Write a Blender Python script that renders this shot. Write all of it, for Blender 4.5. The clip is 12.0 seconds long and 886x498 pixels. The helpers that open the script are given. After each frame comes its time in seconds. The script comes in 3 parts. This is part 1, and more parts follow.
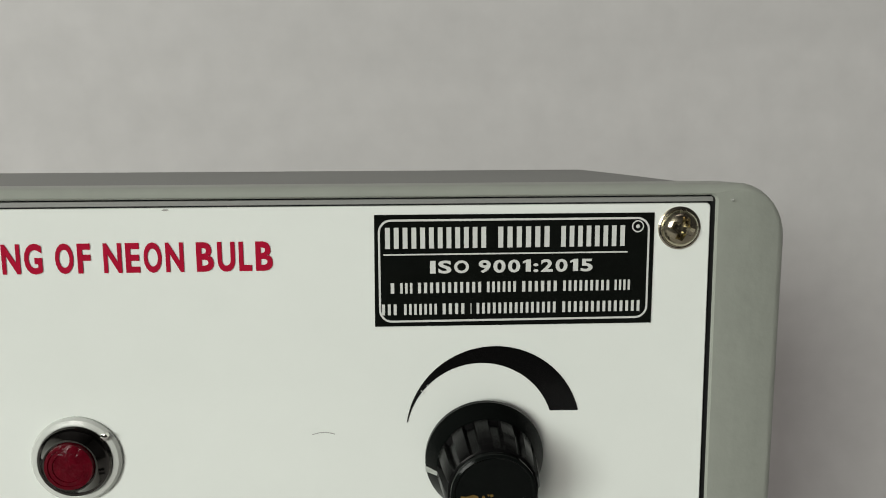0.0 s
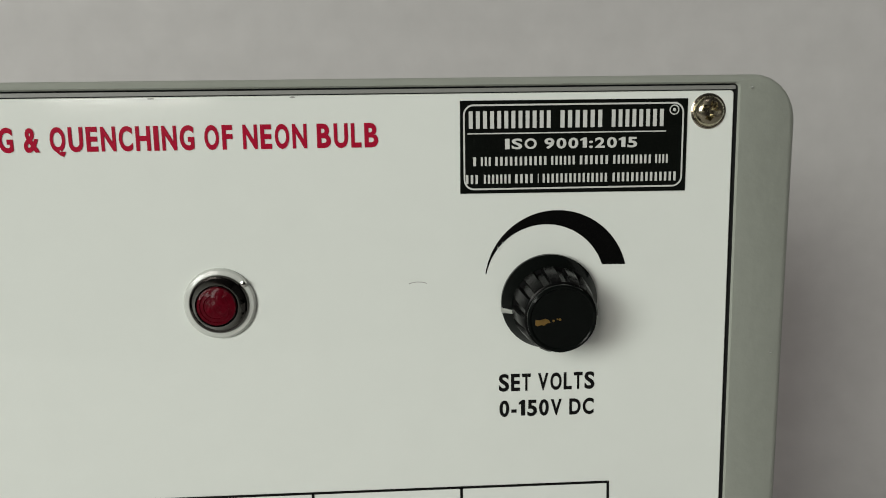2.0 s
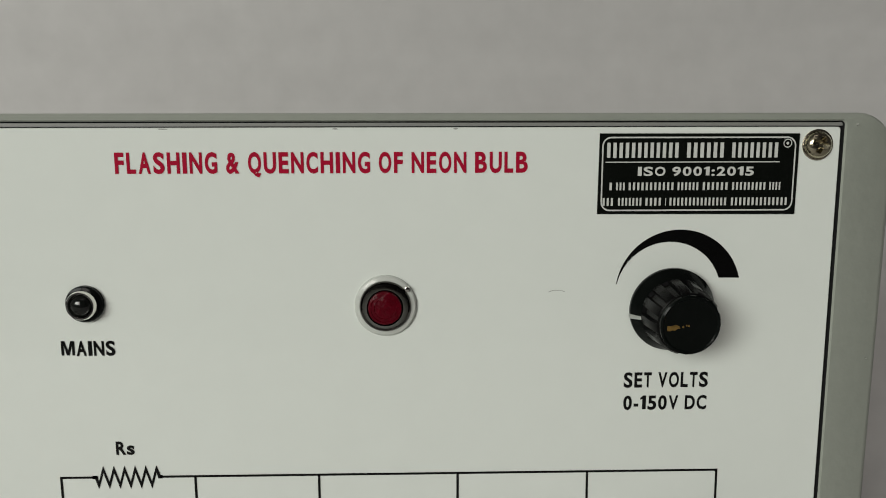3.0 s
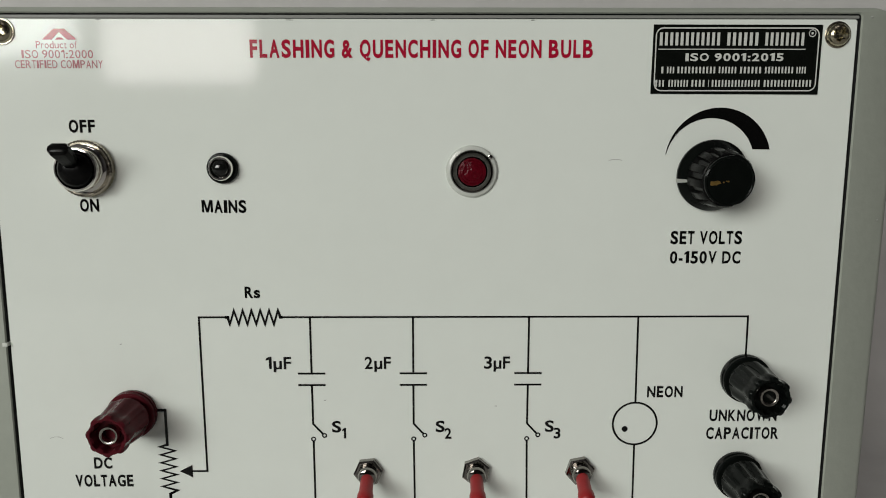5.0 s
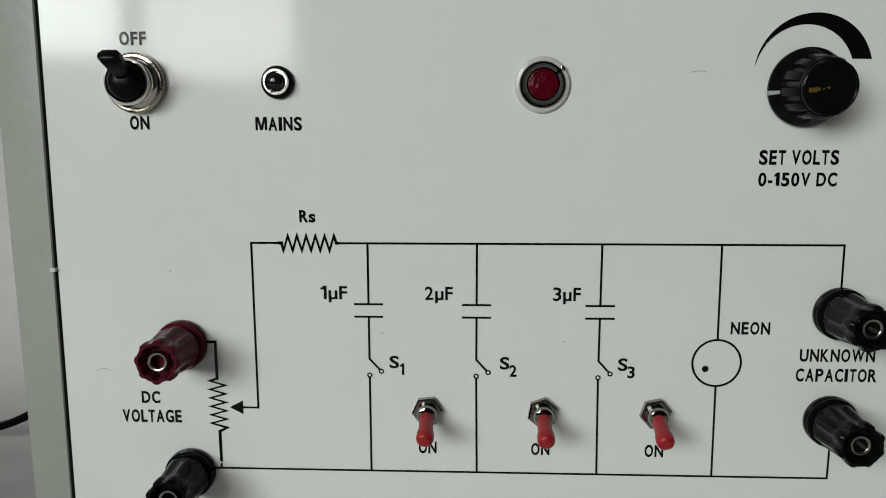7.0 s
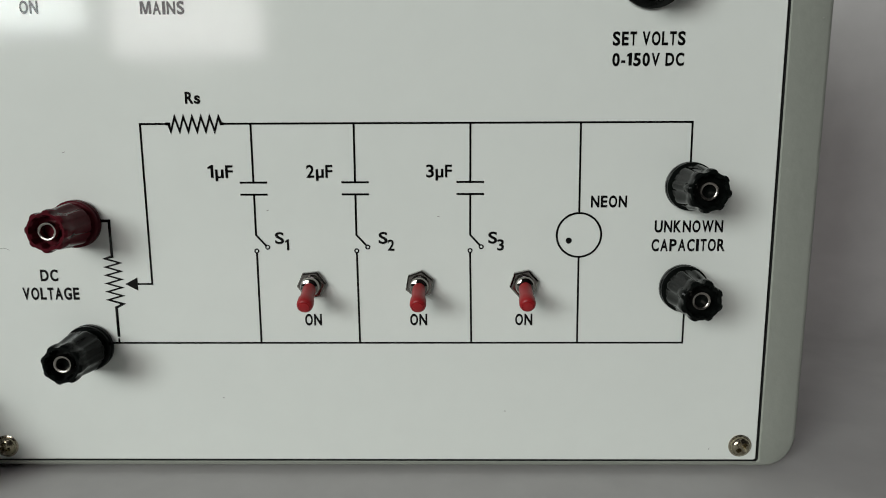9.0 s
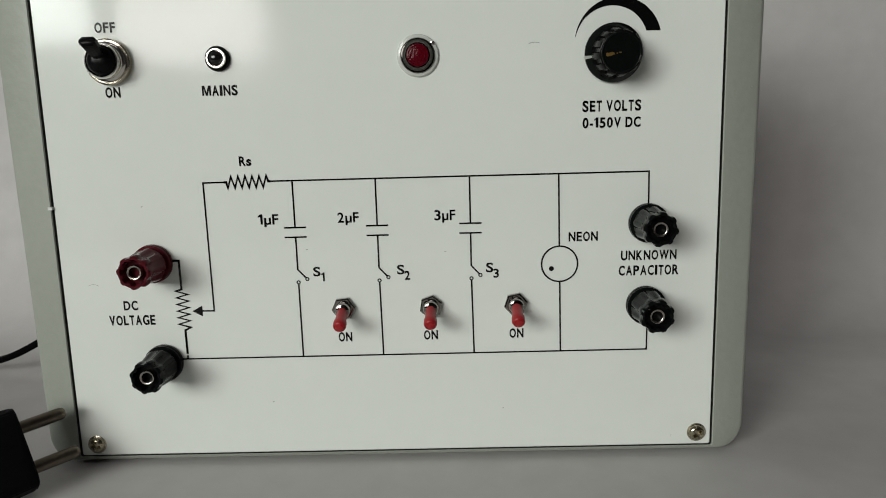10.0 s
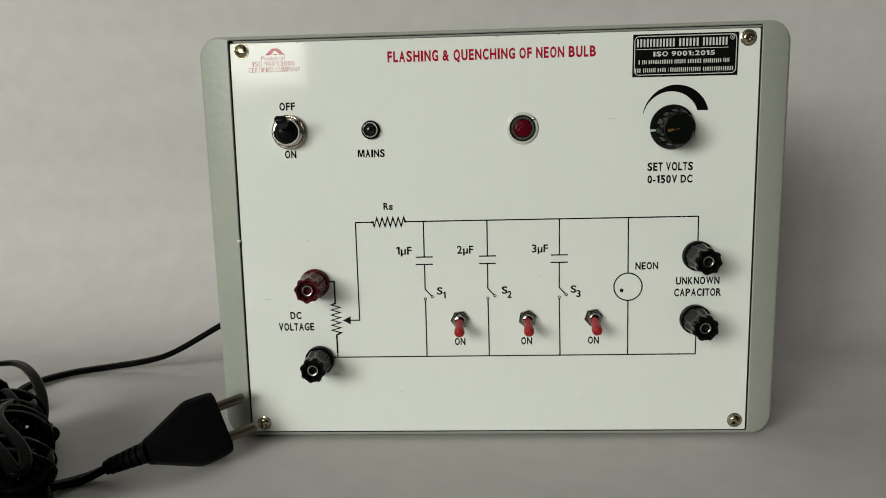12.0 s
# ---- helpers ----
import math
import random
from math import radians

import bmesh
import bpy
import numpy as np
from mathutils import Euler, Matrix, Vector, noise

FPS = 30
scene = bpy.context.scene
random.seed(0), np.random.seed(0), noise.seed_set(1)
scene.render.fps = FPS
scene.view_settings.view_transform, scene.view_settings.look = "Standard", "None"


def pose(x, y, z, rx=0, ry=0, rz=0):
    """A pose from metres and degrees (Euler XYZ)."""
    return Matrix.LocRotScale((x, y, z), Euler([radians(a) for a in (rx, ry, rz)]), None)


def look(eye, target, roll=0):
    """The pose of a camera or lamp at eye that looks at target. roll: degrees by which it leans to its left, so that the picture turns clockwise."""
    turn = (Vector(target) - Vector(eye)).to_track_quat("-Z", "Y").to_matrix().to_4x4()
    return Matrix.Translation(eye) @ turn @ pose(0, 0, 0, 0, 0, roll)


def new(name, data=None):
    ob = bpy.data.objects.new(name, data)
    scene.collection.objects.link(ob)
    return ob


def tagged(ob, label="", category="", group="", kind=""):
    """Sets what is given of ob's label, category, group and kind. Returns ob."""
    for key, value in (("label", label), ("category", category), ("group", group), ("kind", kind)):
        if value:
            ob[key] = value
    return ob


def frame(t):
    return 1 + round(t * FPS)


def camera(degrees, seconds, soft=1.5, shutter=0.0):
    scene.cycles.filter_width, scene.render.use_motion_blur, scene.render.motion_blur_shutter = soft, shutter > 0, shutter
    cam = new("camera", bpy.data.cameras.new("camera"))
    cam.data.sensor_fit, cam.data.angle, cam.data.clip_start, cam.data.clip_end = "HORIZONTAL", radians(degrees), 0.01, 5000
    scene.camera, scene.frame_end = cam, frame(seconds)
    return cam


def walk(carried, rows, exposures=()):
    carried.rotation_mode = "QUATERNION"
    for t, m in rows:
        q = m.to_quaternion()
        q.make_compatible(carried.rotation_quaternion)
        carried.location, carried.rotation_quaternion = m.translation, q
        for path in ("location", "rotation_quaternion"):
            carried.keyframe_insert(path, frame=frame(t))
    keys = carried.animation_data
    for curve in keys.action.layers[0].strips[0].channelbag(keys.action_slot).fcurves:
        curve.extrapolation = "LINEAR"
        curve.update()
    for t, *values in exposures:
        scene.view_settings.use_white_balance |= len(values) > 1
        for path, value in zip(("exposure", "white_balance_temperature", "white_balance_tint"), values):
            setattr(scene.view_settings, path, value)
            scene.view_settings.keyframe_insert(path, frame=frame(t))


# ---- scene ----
cam = camera(64.0, 12.0, soft=1.0)
PATH = [
    (0, (0.07, -0.12, 0.208), (0.188, 1.859, -0.057), -0.3),
    (0.5, (0.066, -0.125, 0.201), (0.177, 1.854, -0.066), -0.2),
    (1, (0.071, -0.132, 0.203), (0.198, 1.84, -0.105), -0.0),
    (1.5, (0.075, -0.138, 0.192), (0.203, 1.836, -0.104), -0.2),
    (2, (0.054, -0.15, 0.189), (0.153, 1.826, -0.103), -0.9),
    (2.5, (0.035, -0.161, 0.193), (0.075, 1.815, -0.112), -1.1),
    (2.7, (0.024, -0.166, 0.196), (0.068, 1.812, -0.096), -0.3),
    (4.3, (0.025, -0.187, 0.192), (0.072, 1.785, -0.142), 0.1),
    (4.5, (0.024, -0.198, 0.191), (0.07, 1.773, -0.145), 0.0),
    (5, (0.004, -0.209, 0.167), (0.018, 1.766, -0.152), 0.0),
    (5.5, (-0.021, -0.204, 0.173), (-0.064, 1.768, -0.158), 0.0),
    (6, (-0.017, -0.201, 0.188), (-0.091, 1.77, -0.142), -0.3),
    (6.5, (-0.012, -0.199, 0.164), (-0.061, 1.777, -0.137), -0.4),
    (7, (-0.005, -0.199, 0.142), (-0.087, 1.775, -0.167), -0.1),
    (7.5, (-0.007, -0.204, 0.121), (-0.069, 1.767, -0.218), -0.2),
    (7.7, (-0.005, -0.205, 0.111), (-0.062, 1.766, -0.228), 0.1),
    (9.3, (0.03, -0.227, 0.114), (0.01, 1.74, -0.25), -0.3),
    (9.5, (0.031, -0.238, 0.119), (-0.004, 1.725, -0.264), -0.4),
    (10, (0.026, -0.265, 0.134), (-0.011, 1.701, -0.23), -1.6),
    (10.5, (0.021, -0.288, 0.149), (-0.015, 1.683, -0.191), -2.3),
    (11, (0.019, -0.31, 0.152), (-0.03, 1.661, -0.182), -2.2),
    (11.5, (0.008, -0.326, 0.149), (-0.058, 1.646, -0.179), -1.7),
    (12, (-0.009, -0.345, 0.155), (-0.103, 1.626, -0.168), -1.4),
]
EXPOSURES = [(0.0, 0.0, 6520, 11), (1.5, -0.06, 6520, 11), (2.5, -0.38, 6570, 11), (4.5, -0.42, 6570, 11), (5.5, -0.46, 6480, 11), (6.0, -0.46, 6560, 11),
             (7.0, -0.50, 6260, 12), (7.5, -0.47, 6260, 12), (9.5, -0.43, 6330, 12), (10.5, -0.35, 6580, 10), (12.0, -0.25, 6680, 9)]
walk(cam, [(t, look(eye, target, roll)) for t, eye, target, roll in PATH], EXPOSURES)

# ---- world and light ----
world = bpy.data.worlds.new("world")
scene.world = world
world.use_nodes = True
world.node_tree.nodes["Background"].inputs[0].default_value = (0.75, 0.78, 0.85, 1)
world.node_tree.nodes["Background"].inputs[1].default_value = 0.1


def area_lamp(name, eye, target, width, height, watts, colour):
    data = bpy.data.lights.new(name, "AREA")
    data.shape, data.size, data.size_y = "RECTANGLE", width, height
    data.energy, data.color = watts, colour
    ob = new(name, data)
    ob.matrix_world = look(eye, target)
    return ob


# daylight through the two window openings behind the camera, and an unseen overhead lamp added as fill
area_lamp("window_light", (-2.19, -2.60, 1.07), (-2.19, 0.0, 1.07), 1.62, 1.20, 108.0, (0.955, 1.0, 0.93))
area_lamp("window_light", (-0.99, -2.60, 0.98), (-0.99, 0.0, 0.98), 0.58, 1.22, 23.0, (1.0, 0.955, 0.89))
area_lamp("overhead_fill", (0.1, -1.5, 2.85), (0.1, -1.5, 0.0), 1.2, 0.25, 3.0, (1.0, 0.92, 0.96))


# ---- materials ----
def material(name, colour, rough=0.5, metal=0.0, vary=0.0, scale=40.0, bump=0.0, bump_scale=600.0, coat=0.0, spec=0.5,
             transmission=0.0, ior=1.45, rough_vary=0.0, stretch=None):
    mat = bpy.data.materials.new(name)
    mat.use_nodes = True
    nt = mat.node_tree
    b = nt.nodes["Principled BSDF"]
    b.inputs["Base Color"].default_value = (*colour, 1)
    b.inputs["Roughness"].default_value = rough
    b.inputs["Metallic"].default_value = metal
    b.inputs["Coat Weight"].default_value = coat
    b.inputs["Coat Roughness"].default_value = 0.08
    b.inputs["Specular IOR Level"].default_value = spec
    b.inputs["Transmission Weight"].default_value = transmission
    b.inputs["IOR"].default_value = ior
    if vary or bump or rough_vary:
        co = nt.nodes.new("ShaderNodeTexCoord")
        big = nt.nodes.new("ShaderNodeTexNoise")
        big.inputs["Scale"].default_value, big.inputs["Detail"].default_value = scale, 6
        if stretch:
            lay = nt.nodes.new("ShaderNodeMapping")
            lay.inputs["Scale"].default_value = stretch
            nt.links.new(co.outputs["Object"], lay.inputs["Vector"])
            nt.links.new(lay.outputs[0], big.inputs["Vector"])
        else:
            nt.links.new(co.outputs["Object"], big.inputs["Vector"])
        fine = nt.nodes.new("ShaderNodeTexNoise")
        fine.inputs["Scale"].default_value, fine.inputs["Detail"].default_value = bump_scale, 3
        nt.links.new(co.outputs["Object"], fine.inputs["Vector"])
    if vary:
        both = nt.nodes.new("ShaderNodeMath")
        both.operation = "ADD"
        nt.links.new(big.outputs["Fac"], both.inputs[0])
        nt.links.new(fine.outputs["Fac"], both.inputs[1])
        ramp = nt.nodes.new("ShaderNodeMapRange")
        ramp.inputs[1].default_value, ramp.inputs[2].default_value = 0.6, 1.4
        ramp.inputs[3].default_value, ramp.inputs[4].default_value = 1 - vary, 1 + vary
        nt.links.new(both.outputs[0], ramp.inputs[0])
        mul = nt.nodes.new("ShaderNodeVectorMath")
        mul.operation = "SCALE"
        mul.inputs[0].default_value = colour
        nt.links.new(ramp.outputs[0], mul.inputs["Scale"])
        nt.links.new(mul.outputs[0], b.inputs["Base Color"])
    if rough_vary:
        rr = nt.nodes.new("ShaderNodeMapRange")
        rr.inputs[1].default_value, rr.inputs[2].default_value = 0.3, 0.7
        rr.inputs[3].default_value, rr.inputs[4].default_value = max(0.02, rough - rough_vary), rough + rough_vary
        nt.links.new(big.outputs["Fac"], rr.inputs[0])
        nt.links.new(rr.outputs[0], b.inputs["Roughness"])
    if bump:
        bp = nt.nodes.new("ShaderNodeBump")
        bp.inputs["Strength"].default_value, bp.inputs["Distance"].default_value = bump, 0.0004
        nt.links.new(fine.outputs["Fac"], bp.inputs["Height"])
        nt.links.new(bp.outputs[0], b.inputs["Normal"])
    return mat


M_PANEL = material("white_laminate", (0.795, 0.83, 0.785), 0.09, vary=0.015, scale=14, bump=0.01, bump_scale=120, rough_vary=0.03, spec=0.5)
M_BEZEL = material("grey_green_paint", (0.338, 0.358, 0.314), 0.38, vary=0.05, scale=25, bump=0.4, bump_scale=300, rough_vary=0.08)
M_BODY = material("grey_body_paint", (0.235, 0.238, 0.225), 0.5, vary=0.05, scale=20, bump=0.15, bump_scale=1400)
M_GAP_SHADE = material("gap_shade", (0.012, 0.012, 0.012), 0.7)
M_INK = material("black_ink", (0.004, 0.004, 0.004), 0.10, spec=0.3)
M_RED_INK = material("red_ink", (0.40, 0.010, 0.036), 0.10, vary=0.08, scale=400, spec=0.3)
M_PALE_INK = material("pale_red_ink", (0.50, 0.20, 0.22), 0.10, vary=0.1, scale=500)
M_LOGO = material("logo_red_ink", (0.40, 0.02, 0.05), 0.10, vary=0.08, scale=500)
M_PLATE = material("black_sticker", (0.005, 0.006, 0.005), 0.14, spec=0.3, vary=0.2, scale=120, rough_vary=0.08)
M_SILVER = material("silver_print", (0.62, 0.63, 0.60), 0.4, vary=0.06, scale=300)
M_CHROME = material("chrome", (0.80, 0.78, 0.74), 0.12, 1.0, rough_vary=0.06, scale=300)
# two chrome copies with dark reflections painted into the base colour
M_CHROME_DIM = material("chrome_dim_reflection", (0.28, 0.265, 0.245), 0.1, 1.0, rough_vary=0.05, scale=300)
M_CHROME_DARK = material("chrome_dark_reflection", (0.085, 0.08, 0.075), 0.1, 1.0, rough_vary=0.05, scale=300)
M_NICKEL = material("nickel", (0.62, 0.57, 0.46), 0.2, 1.0, vary=0.1, scale=500, rough_vary=0.08)
M_SOCKET = material("socket_metal", (0.42, 0.40, 0.36), 0.25, 1.0, vary=0.1, scale=500)
M_SCREW = material("zinc_yellowed", (0.46, 0.415, 0.30), 0.22, 1.0, vary=0.15, scale=700, rough_vary=0.1)
M_RECESS_SHADE = material("recess_shade", (0.05, 0.047, 0.04), 0.4, 0.6)
M_BLACK = material("black_plastic", (0.004, 0.005, 0.0045), 0.10, vary=0.2, scale=300, bump=0.05, bump_scale=1500, rough_vary=0.04, ior=1.17)
M_MATT_BLACK = material("dull_black_plastic", (0.004, 0.004, 0.004), 0.24, vary=0.2, scale=300, bump=0.06, bump_scale=1500, ior=1.2)
M_MAROON = material("maroon_plastic", (0.078, 0.010, 0.015), 0.14, vary=0.15, scale=300, bump=0.05, bump_scale=1500, rough_vary=0.04, ior=1.15)
M_SLEEVE = material("red_sleeve", (0.33, 0.014, 0.017), 0.42, vary=0.12, scale=500, bump=0.05, bump_scale=1500)
M_LENS = material("red_lens", (0.085, 0.002, 0.007), 0.14, vary=0.25, scale=700, bump=0.7, bump_scale=900, ior=1.22)
M_LED = material("dark_led", (0.006, 0.007, 0.006), 0.12, coat=0.15)
M_CLEAR = material("frosted_washer", (0.58, 0.60, 0.56), 0.2, vary=0.04, scale=300, coat=0.3)
M_GOLD = material("gold_mark", (0.32, 0.20, 0.06), 0.3, 0.7, vary=0.3, scale=900)
M_WHITE = material("white_mark", (0.66, 0.68, 0.64), 0.4)
M_CABLE = material("black_cable", (0.003, 0.003, 0.003), 0.08, vary=0.15, scale=120, rough_vary=0.02, ior=1.065)
M_PLUG = material("black_rubber", (0.004, 0.004, 0.0045), 0.5, vary=0.2, scale=150, bump=0.1, bump_scale=900, ior=1.13)
M_PIN = material("brass_pin", (0.15, 0.127, 0.10), 0.42, 1.0, vary=0.12, scale=300, rough_vary=0.1)
M_PAPER = material("backdrop_paper", (0.525, 0.513, 0.505), 0.75, vary=0.075, scale=6, bump=0.05, bump_scale=60, stretch=(0.45, 2.0, 5.0))
M_ROOM = material("room_wall_paint", (0.10, 0.094, 0.098), 0.8, vary=0.05, scale=3)
M_CHIP = material("bared_primer", (0.48, 0.49, 0.46), 0.5, vary=0.1, scale=900)
M_SCUFF = material("scuff", (0.33, 0.33, 0.31), 0.5)


# ---- mesh helpers ----
def part(name, bm, mat, parent=None, label=""):
    me = bpy.data.meshes.new(name)
    bm.to_mesh(me)
    bm.free()
    me.materials.append(mat)
    ob = new(name, me)
    if parent is not None:
        ob.parent = parent
    if label:
        ob["label"] = label
    return ob


def smooth(ob, angle=35):
    me = ob.data
    for p in me.polygons:
        p.use_smooth = True
    me.set_sharp_from_angle(angle=radians(angle))
    return ob


def lathe(profile, n=48, wave=None, bm=None, at=(0, 0), tilt=None):
    """Turns (radius, height) pairs about an axis that stands out of the panel, towards -y."""
    bm = bm or bmesh.new()
    rings = []
    for r, h in profile:
        if r < 1e-7:
            rings.append([bm.verts.new((0, -h, 0))])
            continue
        ring = []
        for i in range(n):
            a = 2 * math.pi * i / n
            rr = r * (wave(a, h) if wave else 1)
            ring.append(bm.verts.new((rr * math.cos(a), -h, rr * math.sin(a))))
        rings.append(ring)
    for a, b in zip(rings, rings[1:]):
        for i in range(n):
            j = (i + 1) % n
            if len(a) == 1 and len(b) == 1:
                continue
            if len(a) == 1:
                bm.faces.new((a[0], b[j], b[i]))
            elif len(b) == 1:
                bm.faces.new((a[i], a[j], b[0]))
            else:
                bm.faces.new((a[i], a[j], b[j], b[i]))
    for ring in (rings[0], rings[-1]):
        if len(ring) > 1:
            bm.faces.new(ring)
    bmesh.ops.recalc_face_normals(bm, faces=bm.faces)
    if tilt:
        bmesh.ops.transform(bm, matrix=tilt, verts=bm.verts)
    if at != (0, 0):
        bmesh.ops.translate(bm, vec=(at[0], 0, at[1]), verts=bm.verts)
    return bm


def mm(profile):
    return [(a / 1000, b / 1000) for a, b in profile]


INK_Y = -0.00012


def flat(bm, pts, y=INK_Y):
    """A flat printed patch on the panel from (x, z) points in millimetres."""
    bm.faces.new([bm.verts.new((x / 1000, y, z / 1000)) for x, z in pts])


def stroke(bm, pts, w=0.60, y=INK_Y):
    """A printed line of that width through (x, z) points in millimetres, mitred."""
    n = len(pts)
    left, right = [], []
    for i in range(n):
        d = Vector((0, 0))
        if i:
            d += (Vector(pts[i]) - Vector(pts[i - 1])).normalized()
        if i < n - 1:
            d += (Vector(pts[i + 1]) - Vector(pts[i])).normalized()
        d.normalize()
        seg = (Vector(pts[min(i + 1, n - 1)]) - Vector(pts[max(0, min(i, n - 2))])).normalized()
        nor = Vector((-d.y, d.x))
        k = 1 / max(0.45, abs(d.dot(seg)))
        p = Vector(pts[i])
        left.append(p + nor * w / 2 * k)
        right.append(p - nor * w / 2 * k)
    lv = [bm.verts.new((p.x / 1000, y, p.y / 1000)) for p in left]
    rv = [bm.verts.new((p.x / 1000, y, p.y / 1000)) for p in right]
    for i in range(n - 1):
        bm.faces.new((lv[i], rv[i], rv[i + 1], lv[i + 1]))


def ring_print(bm, cx, cz, r, w, n=40, y=INK_Y):
    a = [bm.verts.new(((cx + (r + w / 2) * math.cos(t)) / 1000, y, (cz + (r + w / 2) * math.sin(t)) / 1000)) for t in (2 * math.pi * i / n for i in range(n))]
    b = [bm.verts.new(((cx + (r - w / 2) * math.cos(t)) / 1000, y, (cz + (r - w / 2) * math.sin(t)) / 1000)) for t in (2 * math.pi * i / n for i in range(n))]
    for i in range(n):
        j = (i + 1) % n
        bm.faces.new((a[i], a[j], b[j], b[i]))


def disc_print(bm, cx, cz, r, n=20, y=INK_Y):
    flat(bm, [(cx + r * math.cos(2 * math.pi * i / n), cz + r * math.sin(2 * math.pi * i / n)) for i in range(n)], y)


GLYPHS = {}
SLOT = dict(zip("ABCDEFGHIKLMNOPQRSTUV", (0.63, 0.63, 0.61, 0.63, 0.53, 0.50, 0.64, 0.65, 0.30, 0.62, 0.50, 0.81, 0.65, 0.65, 0.59, 0.67, 0.64, 0.59, 0.52, 0.64, 0.60)))
SLOT.update({"W": 0.88, "Y": 0.6, " ": 0.26, "&": 0.68, "-": 0.34, ":": 0.28, "1": 0.40, "r": 0.38, "t": 0.36, "f": 0.34, "s": 0.5, "c": 0.5})


def glyph(char, bold):
    """Corners and faces of one letter of the built-in font; its capitals are 1 high."""
    if char == "1":
        w = 0.19 + 4 * (bold - 0.03)
        return ((0.40 - w, 0, 0), (0.40, 0, 0), (0.40, 0.72, 0), (0.40 - w * 0.75, 0.72, 0), (0.10, 0.60, 0), (0.10, 0.49, 0), (0.40 - w, 0.54, 0)), ((0, 1, 2, 6), (2, 3, 6), (3, 4, 5, 6))
    if char == "M":
        return ((0, 0, 0), (0.13, 0, 0), (0.13, 0.50, 0), (0.27, 0, 0), (0.41, 0, 0), (0.55, 0.50, 0), (0.55, 0, 0), (0.68, 0, 0), (0.68, 0.72, 0), (0.49, 0.72, 0), (0.34, 0.22, 0), (0.19, 0.72, 0), (0, 0.72, 0)), \
            ((0, 1, 2, 12), (2, 11, 12), (2, 3, 10, 11), (3, 4, 10), (4, 5, 9, 10), (5, 8, 9), (5, 6, 7, 8))
    if (char, bold) not in GLYPHS:
        cu = bpy.data.curves.new("glyph", "FONT")
        cu.body, cu.size, cu.offset, cu.fill_mode, cu.resolution_u = char, 1.0, bold, "FRONT", 4
        tmp = new("glyph", cu)
        bpy.context.view_layer.update()
        me = bpy.data.meshes.new_from_object(tmp.evaluated_get(bpy.context.evaluated_depsgraph_get()))
        bpy.data.objects.remove(tmp)
        bpy.data.curves.remove(cu)
        GLYPHS[char, bold] = [tuple(v.co) for v in me.vertices], [tuple(f.vertices) for f in me.polygons]
        bpy.data.meshes.remove(me)
    return GLYPHS[char, bold]


def lettering(name, text, x0, x1, z0, cap, mat, parent, y=INK_Y, bold=0.036, air=0.048):
    """Printed condensed writing from x0 to x1 on the base line z0, capitals that high (millimetres)."""
    top = max(p[1] for p in glyph("H", bold)[0])
    slots = [SLOT.get(c, 0.55) for c in text]
    unit = (x1 - x0) / (sum(slots) - 2 * air)
    verts, faces, pen = [], [], -air
    for c, w in zip(text, slots):
        if c != " ":
            pts, polys = glyph(c, bold)
            lo, hi = min(p[0] for p in pts), max(p[0] for p in pts)
            base = len(verts)
            for px, pz, _ in pts:
                u = pen + air + (px - lo) / (hi - lo) * (w - 2 * air)
                verts.append(((x0 + u * unit) / 1000, y, (z0 + pz / top * cap) / 1000))
            faces += [tuple(base + i for i in f) for f in polys]
        pen += w
    me = bpy.data.meshes.new(name)
    me.from_pydata(verts, [], faces)
    me.materials.append(mat)
    ob = new(name, me)
    ob.parent = parent
    return ob


def rounded(hw, z0, z1, r, k=8):
    """Corner points (x, z) of an upright rounded rectangle, in metres."""
    pts = []
    for cx, cz, a0 in ((hw - r, z1 - r, 0), (-hw + r, z1 - r, 90), (-hw + r, z0 + r, 180), (hw - r, z0 + r, 270)):
        for i in range(k + 1):
            a = radians(a0 + 90 * i / k)
            pts.append((cx + r * math.cos(a), cz + r * math.sin(a)))
    return pts


def loft(loops, cap_first=False, cap_last=False):
    """Bridges loops of (y, points) in order."""
    bm = bmesh.new()
    rows = [[bm.verts.new((x, y, z)) for x, z in pts] for y, pts in loops]
    for a, b in zip(rows, rows[1:]):
        n = len(a)
        for i in range(n):
            j = (i + 1) % n
            bm.faces.new((a[i], a[j], b[j], b[i]))
    if cap_first:
        bm.faces.new(rows[0])
    if cap_last:
        bm.faces.new(rows[-1])
    bmesh.ops.recalc_face_normals(bm, faces=bm.faces)
    return bm


def box(bm, x0, x1, y0, y1, z0, z1):
    v = [bm.verts.new((x, y, z)) for x in (x0, x1) for y in (y0, y1) for z in (z0, z1)]
    for f in ((0, 1, 3, 2), (4, 6, 7, 5), (0, 4, 5, 1), (2, 3, 7, 6), (0, 2, 6, 4), (1, 5, 7, 3)):
        bm.faces.new([v[i] for i in f])
    bmesh.ops.recalc_face_normals(bm, faces=bm.faces)
    return bm


def catmull(pts, per=8):
    pts = [Vector(p) for p in pts]
    ext = [2 * pts[0] - pts[1]] + pts + [2 * pts[-1] - pts[-2]]
    out = []
    for i in range(1, len(ext) - 2):
        p0, p1, p2, p3 = ext[i - 1:i + 3]
        for k in range(per):
            t = k / per
            out.append(0.5 * (2 * p1 + (p2 - p0) * t + (2 * p0 - 5 * p1 + 4 * p2 - p3) * t * t + (3 * p1 - p0 - 3 * p2 + p3) * t ** 3))
    out.append(pts[-1])
    return out


